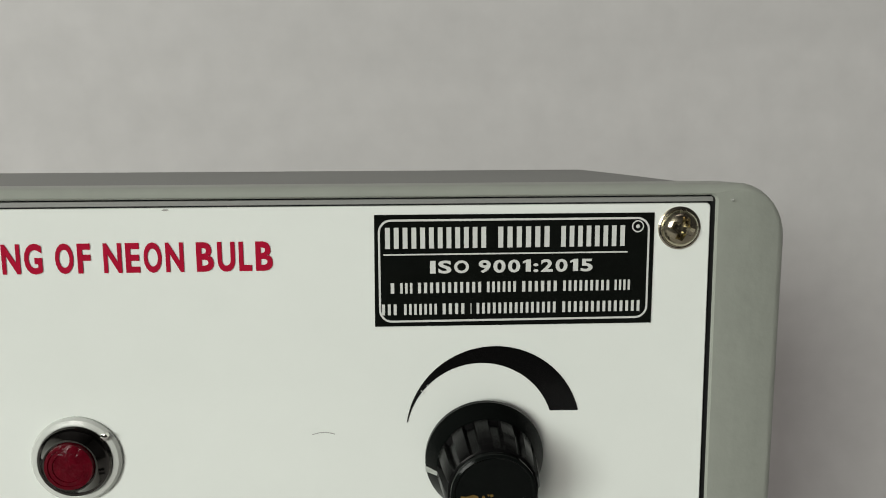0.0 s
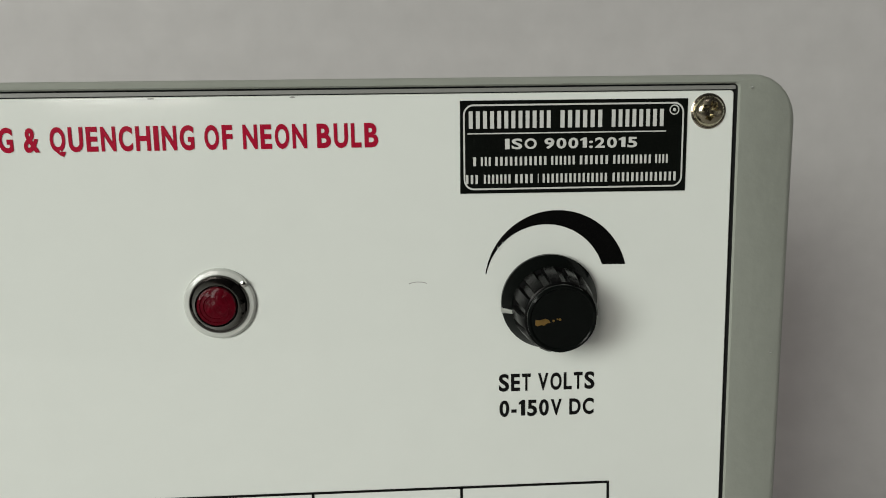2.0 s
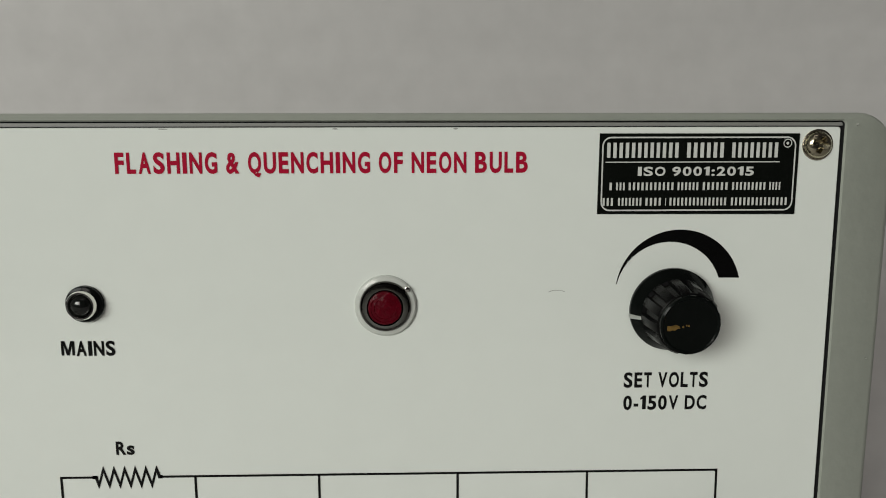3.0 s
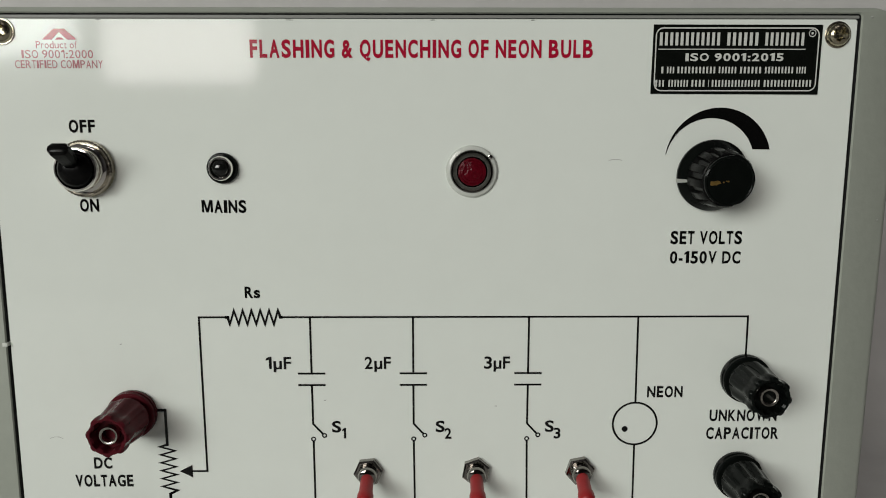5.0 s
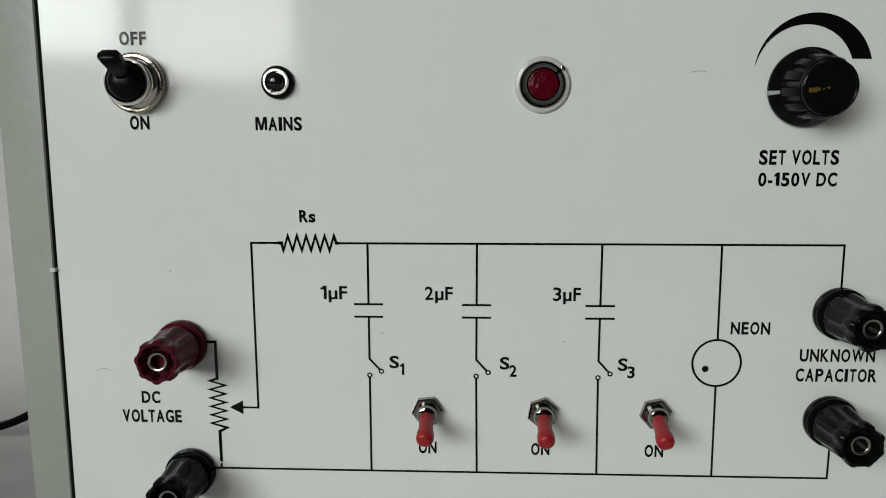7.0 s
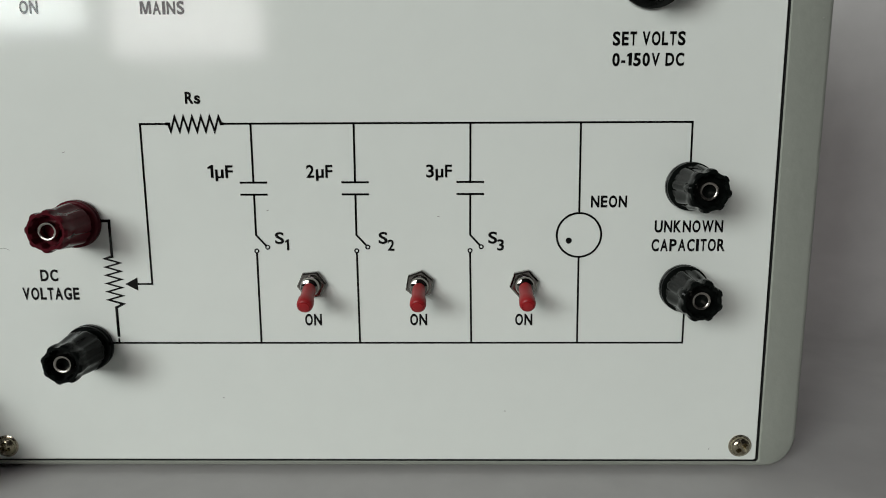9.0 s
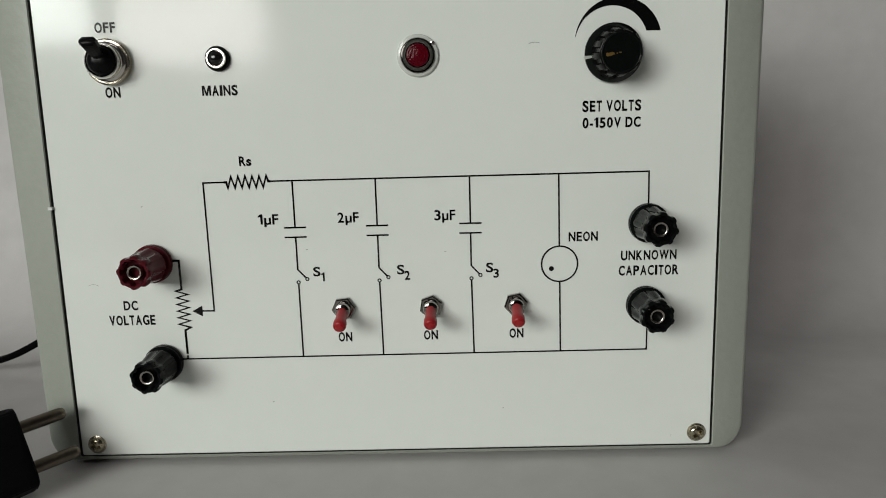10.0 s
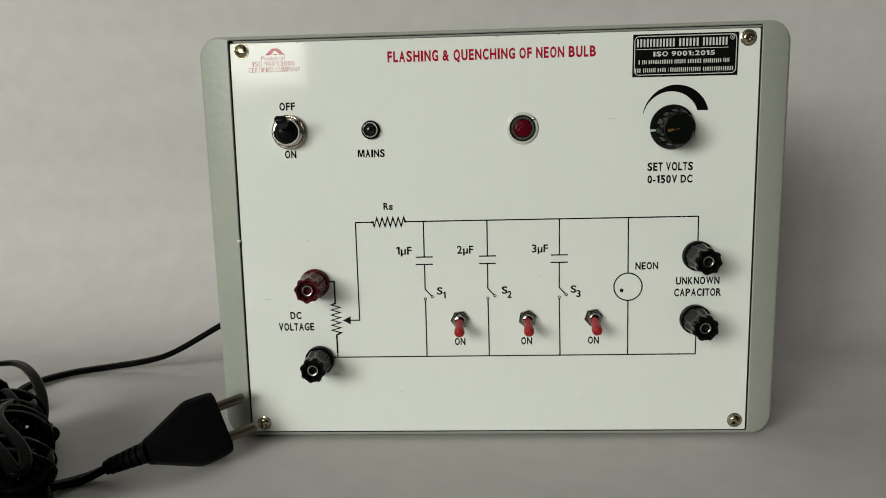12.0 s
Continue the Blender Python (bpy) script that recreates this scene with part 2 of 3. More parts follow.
def tube(path, ra, rb=None, n=10, bm=None, cap=True):
    """A two-core cord along a path, ra (sideways) by rb (upwards), waisted between the cores."""
    rb = rb or ra
    bm = bm or bmesh.new()
    rows = []
    for i, p in enumerate(path):
        d = (path[min(i + 1, len(path) - 1)] - path[max(i - 1, 0)]).normalized()
        side = d.cross(Vector((0, 0, 1)))
        side = side.normalized() if side.length > 1e-4 else Vector((1, 0, 0))
        up = side.cross(d)
        rows.append([bm.verts.new(p + side * ra * math.cos(2 * math.pi * k / n) + up * rb * math.sin(2 * math.pi * k / n) * (1 - 0.3 * math.exp(-(math.cos(2 * math.pi * k / n) / 0.35) ** 2))) for k in range(n)])
    for a, b in zip(rows, rows[1:]):
        for i in range(n):
            j = (i + 1) % n
            bm.faces.new((a[i], a[j], b[j], b[i]))
    if cap:
        bm.faces.new(rows[0])
        bm.faces.new(rows[-1])
    bmesh.ops.recalc_face_normals(bm, faces=bm.faces)
    return bm


# ---- the setting: a paper sweep in a closed room ----
def backdrop():
    bm = bmesh.new()
    prof = [(-0.515, -0.75), (-0.515, -0.3), (-0.515, -0.02), (-0.505, -0.003), (-0.49, 0.0), (-0.3, 0.0), (-0.1, 0.0), (0.0, 0.0), (SWEEP - 0.10, 0.0)]
    for i in range(1, 13):
        a = radians(90 * i / 12)
        prof.append((SWEEP - 0.10 + 0.10 * math.sin(a), 0.10 - 0.10 * math.cos(a)))
    prof += [(SWEEP, 0.14 + 0.04 * i) for i in range(30)]
    xs = [-1.1 + 0.04 * i for i in range(56)]
    rows = []
    for y, z in prof:
        row = []
        for x in xs:
            w = 0.006 * noise.noise((x * 1.6 + z, z * 4.5, 1.7)) + 0.0015 * noise.noise((x * 7, z * 9, 4.2)) if z > 0.05 else 0.0
            row.append(bm.verts.new((x, y + w * min(1, (z - 0.05) * 6), z)))
        rows.append(row)
    for a, b in zip(rows, rows[1:]):
        for i in range(len(xs) - 1):
            bm.faces.new((a[i], a[i + 1], b[i + 1], b[i]))
    bmesh.ops.recalc_face_normals(bm, faces=bm.faces)
    ob = smooth(part("backdrop", bm, M_PAPER), 60)
    return tagged(ob, "plain light grey paper sweep under and behind the instrument", "backdrop", kind="structure")


SWEEP = 0.235
backdrop()
# unseen dark surfaces added to close the room and keep its bounce low
for nm, kind_word, ext in (("wall_west", "wall", (-3.3, -3.2, -2.65, 0.5, -0.75, 2.9)), ("wall_east", "wall", (2.0, 2.1, -2.65, 0.5, -0.75, 2.9)),
                           ("wall_north", "wall", (-3.3, 2.1, 0.5, 0.6, -0.75, 2.9)), ("ceiling", "ceiling", (-3.3, 2.1, -2.75, 0.6, 2.9, 3.0)),
                           ("floor", "floor", (-3.3, 2.1, -2.75, 0.6, -0.85, -0.75))):
    tagged(part(nm, box(bmesh.new(), *ext), M_ROOM), "plain dark grey surface, unseen, added to close the room", kind_word, kind="structure")
# unseen south wall with two window openings, added behind the window lamps
bm = bmesh.new()
for ext in ((-3.3, -3.02, -0.75, 2.9), (-1.36, -1.29, 0.35, 1.69), (-0.69, 2.1, -0.75, 2.9), (-3.02, -0.69, -0.75, 0.35), (-3.02, -0.69, 1.69, 2.9)):
    box(bm, ext[0], ext[1], -2.75, -2.65, ext[2], ext[3])
tagged(part("wall_south", bm, M_ROOM), "plain dark grey wall, unseen, added round the two window openings", "wall", kind="structure")

# ---- the instrument ----
trainer = tagged(new("laboratory_trainer"), "grey-green bench instrument with a printed white front panel", "instrument")

def skew(bm, reach=0.1220, inside=0.1262):
    """The panel and its opening widen a little towards the lower left and narrow towards the upper right."""
    for v in bm.verts:
        if reach < abs(v.co.x) < inside:
            v.co.x -= 0.0021 * (1 - v.co.z / 0.2) if v.co.x < 0 else 0.0012 * v.co.z / 0.2
    return bm


# bezel round the panel
Z0, Z1 = 0.0013, 0.2028
rim = []
for y, d, r in ((0.009, 0.0, 0.010), (0.0012, 0.0, 0.010), (0.0002, 0.0003, 0.010), (-0.0006, 0.0010, 0.0092), (-0.0010, 0.0022, 0.008)):
    rim.append((y, rounded(0.1401 - d, Z0 + d * 0.5, Z1 - d * 0.5, r, 9)))
rim.append((-0.0010, rounded(0.1259, 0.0031, 0.2011, 0.0012, 9)))
rim.append((-0.0004, rounded(0.1256, 0.0033, 0.2008, 0.0010, 9)))
bm = skew(loft(rim))
for v in bm.verts:  # the side bands fall back towards their outer edges
    v.co.y += max(0.0, abs(v.co.x) - 0.1266) / 0.0135 * 0.0026
    if abs(v.co.x) > 0.129:
        v.co.x -= 0.0012
smooth(part("bezel", bm, M_BEZEL, trainer, "grey-green painted bezel with rounded corners"), 40)
# case behind the bezel, slightly higher towards the back
case = [(0.007, rounded(0.1372, 0.0002, 0.2016, 0.007)), (0.030, rounded(0.1372, 0.0002, 0.2019, 0.007)),
        (0.070, rounded(0.1366, 0.0002, 0.2025, 0.008)), (0.097, rounded(0.1350, 0.0002, 0.2031, 0.010)),
        (0.100, rounded(0.1335, 0.0030, 0.2020, 0.009))]
smooth(part("case", loft(case, True, True), M_BODY, trainer, "darker grey painted metal case"), 40)
# lining of the gap, near black so that its colour gives the shade
part("panel_gap", skew(loft([(-0.0004, rounded(0.1256, 0.0033, 0.2008, 0.0010)), (0.0035, rounded(0.1256, 0.0033, 0.2007, 0.0010)), (0.0045, rounded(0.1256, 0.0033, 0.2007, 0.0010))], False, True)), M_GAP_SHADE, trainer, "gap round the panel, its shade painted black")
part("chassis_edge", box(bmesh.new(), -0.1235, 0.1243, 0.0004, 0.0030, 0.19968, 0.20050), M_BODY, trainer, "thin grey metal edge showing in the gap")

# front panel plate
pl = [(0.0034, rounded(0.1250, 0.0036, 0.1994, 0.0008)), (0.0002, rounded(0.1250, 0.0036, 0.1994, 0.0008)), (0.0, rounded(0.1248, 0.0038, 0.1992, 0.0008))]
panel = smooth(part("front_panel", skew(loft(pl, True, True)), M_PANEL, trainer, "glossy white laminated front panel"), 30)

bm = box(bmesh.new(), -0.1277, -0.1262, -0.0012, 0.002, 0.1037, 0.1048)
part("paint_chip", bm, M_WHITE, trainer)

# ---- writing ----
lettering("title_lettering", "FLASHING & QUENCHING OF NEON BULB", -49.6, 48.35, 188.85, 4.8, M_RED_INK, panel, bold=0.034, air=0.058)
for text, x0, x1, z0, cap in (
        ("SET VOLTS", 73.4, 94.8, 134.8, 3.8), ("0-150V DC", 73.5, 94.7, 128.9, 3.6), ("MAINS", -65.7, -52.6, 144.3, 3.6),
        ("OFF", -102.8, -95.3, 167.7, 3.5), ("ON", -101.4, -95.9, 144.7, 3.6), ("Rs", -54.2, -49.6, 118.5, 3.4),
        ("1\u00b5F", -48.7, -41, 96.1, 3.8), ("2\u00b5F", -18.5, -10.5, 96.1, 3.8), ("3\u00b5F", 18.1, 26.0, 96.1, 3.8),
        ("S", -29.0, -26.2, 75.6, 3.6), ("1", -25.9, -24.7, 73.5, 3.4), ("S", 3.2, 6.0, 75.6, 3.6), ("2", 6.0, 8.1, 73.4, 3.4),
        ("S", 37.2, 40.0, 75.6, 3.6), ("3", 40.0, 42.1, 73.4, 3.4), ("NEON", 68.6, 79.6, 86.8, 3.5),
        ("UNKNOWN", 88.4, 109.4, 79.0, 3.6), ("CAPACITOR", 87.7, 110.4, 73.1, 3.7), ("DC", -103.6, -98.0, 63.9, 3.6),
        ("VOLTAGE", -109.8, -91.8, 57.9, 3.8), ("ON", -20.6, -15.3, 49.4, 3.6), ("ON", 12.7, 18.1, 49.4, 3.6), ("ON", 45.9, 51.3, 49.4, 3.6)):
    lettering("lettering", text, x0, x1, z0, cap, M_INK, panel, air=0.02 if text == "Rs" else 0.048, bold=0.024 if len(text) == 1 else 0.018 if text[-2:] == "\u00b5F" else 0.031)
lettering("certificate_lettering", "Product of", -110.2, -98.6, 191.2, 2.0, M_PALE_INK, panel, bold=0.003)
lettering("certificate_lettering", "ISO 9001:2000", -114.5, -94.2, 188.5, 2.2, M_PALE_INK, panel, bold=0.003)
lettering("certificate_lettering", "CERTIFIED COMPANY", -116.6, -91.6, 185.7, 2.2, M_PALE_INK, panel, bold=0.003)
bm = bmesh.new()
flat(bm, [(-108.3, 193.6), (-105.6, 193.6), (-103.4, 195.7), (-104.9, 196.6)])
flat(bm, [(-103.4, 195.7), (-101.2, 193.6), (-98.5, 193.6), (-101.9, 196.6), (-104.9, 196.6)])
flat(bm, [(-104.7, 193.6), (-102.1, 193.6), (-102.8, 194.2), (-104.0, 194.2)])
part("certificate_emblem", bm, M_LOGO, panel, "small red arch-shaped emblem")

# ---- circuit drawing ----
TOP, LOW = 112.4, 43.5
bm = bmesh.new()
stroke(bm, [(-59.4, TOP), (-68.4, TOP), (-68.4, 62.8), (-73.2, 62.8)])
stroke(bm, [(-43.7, TOP), (98.25, TOP), (98.4, 97.5)])
stroke(bm, [(-82.6, LOW), (98.9, LOW), (98.9, 54.5)])
stroke(bm, [(64.8, TOP), (65.1, 85.1)])
stroke(bm, [(65.3, 71.1), (65.6, LOW)])
part("circuit_wire", bm, M_INK, panel)
bm = bmesh.new()
zig = [(-60.6, TOP), (-59.6, TOP)]
for i in range(12):
    zig.append((-59.1 + 1.33 * i, TOP + (2.1 if i % 2 else -2.2)))
zig += [(-43.8, TOP), (-43.0, TOP)]
stroke(bm, zig, 0.88)
part("resistor_symbol", bm, M_INK, panel)
bm = bmesh.new()
zig = [(-84.0, 82.9), (-80.4, 82.9), (-80.4, 71.6)]
for i in range(12):
    zig.append((-80.4 + (2.3 if i % 2 else -2.3), 70.9 - 1.32 * i))
zig += [(-80.4, 55.2), (-80.4, LOW + 2.0)]
stroke(bm, zig, 0.85)
stroke(bm, [(-80.4, LOW + 1.5), (-80.4, LOW)])
flat(bm, [(-77.0, 62.8), (-73.0, 60.7), (-73.0, 64.9)])
part("potentiometer_symbol", bm, M_INK, panel)
for x, slip in ((-34.85, 0.0), (-3.65, 0.3), (31.6, 0.45)):
    bm = bmesh.new()
    stroke(bm, [(x, TOP), (x, 94.6)])
    stroke(bm, [(x - 4.2, 94.6), (x + 4.2, 94.6)], 0.62)
    stroke(bm, [(x - 4.2, 90.9), (x + 4.2, 90.9)], 0.62)
    part("capacitor_symbol", bm, M_INK, panel)
    bm = bmesh.new()
    stroke(bm, [(x, 90.9), (x, 78.3), (x + 3.0, 75.0)])
    ring_print(bm, x + 3.45, 74.5, 0.6, 0.4, 16)
    ring_print(bm, x, 73.3, 0.6, 0.4, 16)
    stroke(bm, [(x, 72.7), (x + slip, LOW)])
    part("switch_symbol", bm, M_INK, panel)
bm = bmesh.new()
ring_print(bm, 65.2, 78.1, 6.85, 0.62)
disc_print(bm, 62.1, 76.35, 0.95)
part("neon_symbol", bm, M_INK, panel)
# swelling arc over the knob
bm = bmesh.new()
N = 40
outer = [(86.0 + 15.55 * math.cos(t), 159.0 + 15.7 * math.sin(t)) for t in (radians(172 - (172 - 13.5) * i / N) for i in range(N + 1))]
inner = [(83.6 + 13.1 * math.cos(t), 158.5 + 13.2 * math.sin(t)) for t in (radians(168 - (168 - 18.7) * i / N) for i in range(N + 1))]
for i in range(N):
    flat(bm, [outer[i], outer[i + 1], inner[i + 1], inner[i]])
part("scale_arc", bm, M_INK, panel)
bm = bmesh.new()
stroke(bm, [(73.15, 167.0), (73.75, 166.45)], 0.22, -0.0002)
disc_print(bm, 74.3, 167.9, 0.16, 10, -0.0002)
part("scratch", bm, M_WHITE, panel)
# specks and a hair line in the laminate
for x, z, a in ((-30.9, 86.0, 0.3), (21.8, 84.0, 0.0), (109.5, 7.5, 1.4), (-48.0, 25.0, 0.1), (43.0, 20.5, 0.2), (-92.5, 104.0, 0.4)):
    bm = bmesh.new()
    flat(bm, [(x - 0.5 * math.cos(a), z - 0.5 * math.sin(a)), (x + 0.1, z - 0.15), (x + 0.5 * math.cos(a), z + 0.5 * math.sin(a)), (x - 0.1, z + 0.15)])
    part("speck", bm, M_SCUFF, panel)
for cx, cz, r, a0, a1 in ((-114.5, 72.5, 2.6, 40, 150), (56.0, 157.0, 4.0, 60, 125)):
    bm = bmesh.new()
    stroke(bm, [(cx + r * math.cos(radians(a)), cz + 0.7 * r * math.sin(radians(a))) for a in range(a0, a1, 10)], 0.14)
    part("hair_scratch", bm, M_SCUFF, panel)

# chips in the laminate's edge and knocks in the bezel's paint
random.seed(21)
for x, wide in ((-92.0, 1.0), (-38.0, 1.5), (2.5, 1.1), (31.0, 0.7)):
    bm = bmesh.new()
    n = 7
    flat(bm, [(x + wide * math.cos(2 * math.pi * k / n) * random.uniform(0.6, 1.0), 199.05 + 0.2 * math.sin(2 * math.pi * k / n) * random.uniform(0.5, 1.0)) for k in range(n)])
    part("edge_chip", bm, M_SCUFF, panel)
for x, z, r in ((134.2, 142.0, 0.15), (127.2, 200.0, 0.2)):
    bm = lathe(mm([(0, 0.6), (r, 0.6), (r * 0.7, 1.25), (0, 1.3)]), 7, lambda a, h: 1 + 0.3 * math.sin(3 * a), at=(x / 1000, z / 1000))
    part("paint_chip", bm, M_CHIP, trainer)

# ---- nameplate sticker ----
pts = [(65.35, 178.6), (113.75, 178.4), (113.8, 197.85), (65.5, 197.9)]
bm = bmesh.new()
lo = [bm.verts.new((x / 1000, 0.0, z / 1000)) for x, z in pts]
hi = [bm.verts.new((x / 1000, -0.00025, z / 1000)) for x, z in pts]
bm.faces.new(hi)
for i in range(4):
    bm.faces.new((lo[i], lo[(i + 1) % 4], hi[(i + 1) % 4], hi[i]))
bmesh.ops.recalc_face_normals(bm, faces=bm.faces)
plate = part("nameplate", bm, M_PLATE, trainer, "black sticker with silver border and print")
SY = -0.00036
bm = bmesh.new()
a = [(x * 1000 + 89.55, z * 1000) for x, z in rounded(0.02345, 0.1793, 0.1971, 0.0022)]
b = [(x * 1000 + 89.55, z * 1000) for x, z in rounded(0.02310, 0.17965, 0.19675, 0.00185)]
for i in range(len(a)):
    j = (i + 1) % len(a)
    flat(bm, [a[i], a[j], b[j], b[i]], SY)
part("border", bm, M_SILVER, plate)
lettering("lettering", "ISO 9001:2015", 74.9, 103.1, 187.85, 2.1, M_SILVER, plate, SY, 0.030)


def bar(bm, x0, x1, z0, z1):
    flat(bm, [(x0, z0), (x1, z0), (x1, z1), (x0, z1)], SY)
    return bm


for x0, x1, count in ((67.3, 85.2, 12), (86.6, 96.2, 6), (97.5, 109.3, 8)):
    step = (x1 - x0) / count
    for k in range(count):
        part("name_bar", bar(bmesh.new(), x0 + step * k, x0 + step * (k + 0.55), 192.1, 195.7), M_SILVER, plate)
part("underline_bar", bar(bmesh.new(), 67.0, 109.2, 190.95, 191.2), M_SILVER, plate)
# the two small lines below, as fine upright bars
bm = bmesh.new()
for z0, z1, words in ((184.35, 186.2, ((67.9, 69.1, 1), (69.6, 72.1, 3), (72.6, 84.0, 11), (84.5, 90.0, 6), (90.6, 97.2, 6), (97.8, 106.4, 9), (106.9, 110.0, 4))),
                      (180.6, 182.5, ((66.4, 69.4, 3), (70.2, 76.3, 7), (76.8, 81.1, 4), (81.8, 82.1, 1), (82.7, 97.0, 15), (97.7, 111.9, 14)))):
    for x0, x1, count in words:
        step = (x1 - x0) / count
        for k in range(count):
            bar(bm, x0 + step * (k + 0.2), x0 + step * (k + 0.7), z0, z1)
tagged(part("small_print", bm, M_SILVER, plate), kind="stuff")
bm = bmesh.new()
ring_print(bm, 110.9, 195.5, 0.95, 0.22, 20, SY)
disc_print(bm, 110.9, 195.5, 0.35, 10, SY)
part("mark_ring", bm, M_SILVER, plate)


# ---- hardware on the panel ----
def cut(ob, cutters):
    """Takes the cutter meshes out of the object's mesh."""
    for bm in cutters:
        me = bpy.data.meshes.new("cutter")
        bm.to_mesh(me)
        bm.free()
        c = new("cutter", me)
        mod = ob.modifiers.new("cut", "BOOLEAN")
        mod.operation, mod.solver, mod.object = "DIFFERENCE", "EXACT", c
        bpy.context.view_layer.update()
        done = bpy.data.meshes.new_from_object(ob.evaluated_get(bpy.context.evaluated_depsgraph_get()))
        ob.modifiers.clear()
        ob.data = done
        bpy.data.objects.remove(c)
    return ob


def panel_screw(x, z, turn):
    prof = mm([(0, 0), (3.5, 0), (3.5, 0.25), (3.2, 0.35), (3.15, 0.6), (3.0, 1.1), (2.5, 1.6), (1.7, 1.95), (0.8, 2.1), (0, 2.12)])
    ob = part("panel_screw", lathe(prof, 40), M_SCREW, trainer, "yellowed zinc cross-head screw")
    tools = []
    for k in (0, 90):
        bm = bmesh.new()
        v = []
        for h, l, w in ((0.7, 1.1, 0.42), (2.6, 2.75, 0.85)):
            v.append([bm.verts.new((sx * l / 1000, -h / 1000, sz * w / 1000)) for sx, sz in ((-1, -1), (1, -1), (1, 1), (-1, 1))])
        bm.faces.new(v[0])
        bm.faces.new(v[1])
        for i in range(4):
            j = (i + 1) % 4
            bm.faces.new((v[0][i], v[0][j], v[1][j], v[1][i]))
        bmesh.ops.recalc_face_normals(bm, faces=bm.faces)
        bmesh.ops.rotate(bm, matrix=Matrix.Rotation(radians(k), 3, "Y"), verts=bm.verts)
        tools.append(bm)
    cut(ob, tools)
    smooth(ob, 30)
    ob.matrix_basis = pose(x / 1000, 0, z / 1000, 0, turn, 0)
    part("washer", lathe(mm([(0, 0), (3.75, 0), (3.75, 0.2), (3.5, 0.3), (0, 0.3)]), 36), M_NICKEL, ob)
    return ob


for x, z, turn in ((118.3, 195.1, 20), (-119.6, 195.8, 35), (-120.6, 8.2, 10), (119.5, 8.6, 50)):
    panel_screw(x, z, turn)


def binding_post(x, z, mat, label, turn):
    """Screw terminal with a collar, a fluted cap and a metal socket."""
    collar = smooth(part("binding_post", lathe(mm([(0, 0), (7.2, 0), (7.4, 0.4), (7.4, 1.5), (7.0, 1.7), (7.0, 2.0), (7.35, 2.2), (7.3, 3.0), (6.9, 3.4), (6.2, 3.5), (0, 3.5)]), 48), mat, trainer, label), 35)
    collar.matrix_basis = pose(x / 1000, 0, z / 1000, 0, turn, 0)

    def flute(a, h):
        c = math.cos(8 * a)
        return 1 + (0.06 if h < 0.0145 else 0.07) * (abs(c) ** 0.6) * (1 if c > 0 else -1)
    cap_prof = mm([(0, 3.4), (5.7, 3.4), (5.7, 4.0), (6.35, 4.5), (6.45, 5.6)])
    cap_prof += mm([(6.4, 6.1), (6.15, 9), (5.75, 13), (5.75, 14.0), (5.95, 15.2), (6.0, 16.8)])
    cap_prof += mm([(5.85, 17.9), (5.5, 18.4), (4.9, 18.4), (4.6, 17.9), (4.3, 15.0), (0, 15.0)])
    fl = part("cap", lathe(cap_prof, 108, lambda a, h: flute(a, h) if 0.0050 < h < 0.0180 else 1), mat, collar)
    smooth(fl, 32)
    socket = smooth(part("socket", lathe(mm([(0, 14.8), (2.75, 14.8), (2.75, 17.4), (2.6, 17.6), (2.25, 17.6), (1.95, 17.4), (1.95, 12.5), (0, 12.5)]), 32), M_SOCKET, collar, "metal socket ring"), 40)
    # dark disc on the hole's floor, its colour standing in for shade
    part("hole_shade", lathe(mm([(0, 12.6), (1.9, 12.6), (1.9, 13.0), (0, 13.0)]), 20), M_RECESS_SHADE, collar)
    return collar


binding_post(-90.0, 82.2, M_MAROON, "dark red fluted binding post", 5)
binding_post(-89.5, 42.4, M_BLACK, "black fluted binding post", 14)
binding_post(98.2, 93.2, M_BLACK, "black fluted binding post", 8)
binding_post(97.9, 61.5, M_BLACK, "black fluted binding post", 20)

# voltage knob
knob = smooth(part("voltage_knob", lathe(mm([(0, 0.6), (9.9, 0.6), (10.4, 1.0), (10.4, 1.9), (10.1, 2.4), (8.6, 4.4), (0, 4.4)]), 64), M_BLACK, trainer, "black fluted control knob with skirt"), 30)


def ribs(a, h):
    c = math.cos(12 * a)
    return 1.0 if c > -0.3 else 0.89


grip = part("grip", lathe(mm([(0, 4.2), (8.5, 4.2), (8.6, 5.0), (8.2, 8.6), (7.75, 12.0)]) + mm([(7.3, 12.7), (6.7, 13.0), (0, 13.1)]), 144,
                          lambda a, h: ribs(a, h) if 0.0045 < h < 0.0125 else 1), M_MATT_BLACK, knob)
smooth(grip, 30)
smooth(part("grip_top", lathe(mm([(0, 12.4), (6.95, 12.4), (7.05, 13.2), (6.95, 13.9), (6.6, 14.15), (6.3, 14.05), (6.15, 13.85), (0, 13.85)]), 72), M_BLACK, knob, "smooth glossy black cap"), 40)
random.seed(5)
bm = bmesh.new()
edge = [(-5.5, -0.35), (-5.1, -0.72), (-4.2, -0.60), (-3.7, -0.72), (-3.1, -0.35), (-2.5, -0.30), (-2.6, 0.30), (-3.3, 0.62), (-4.3, 0.55), (-5.2, 0.62)]
edge = [(x + random.uniform(-0.12, 0.12), z + random.uniform(-0.1, 0.1)) for x, z in edge]
mark_low = [bm.verts.new((x / 1000, -0.01380, z / 1000)) for x, z in edge]
mark_top = [bm.verts.new((x / 1000, -0.01398, z / 1000)) for x, z in edge]
bm.faces.new(mark_top)
for i in range(len(edge)):
    bm.faces.new((mark_low[i], mark_low[(i + 1) % len(edge)], mark_top[(i + 1) % len(edge)], mark_top[i]))
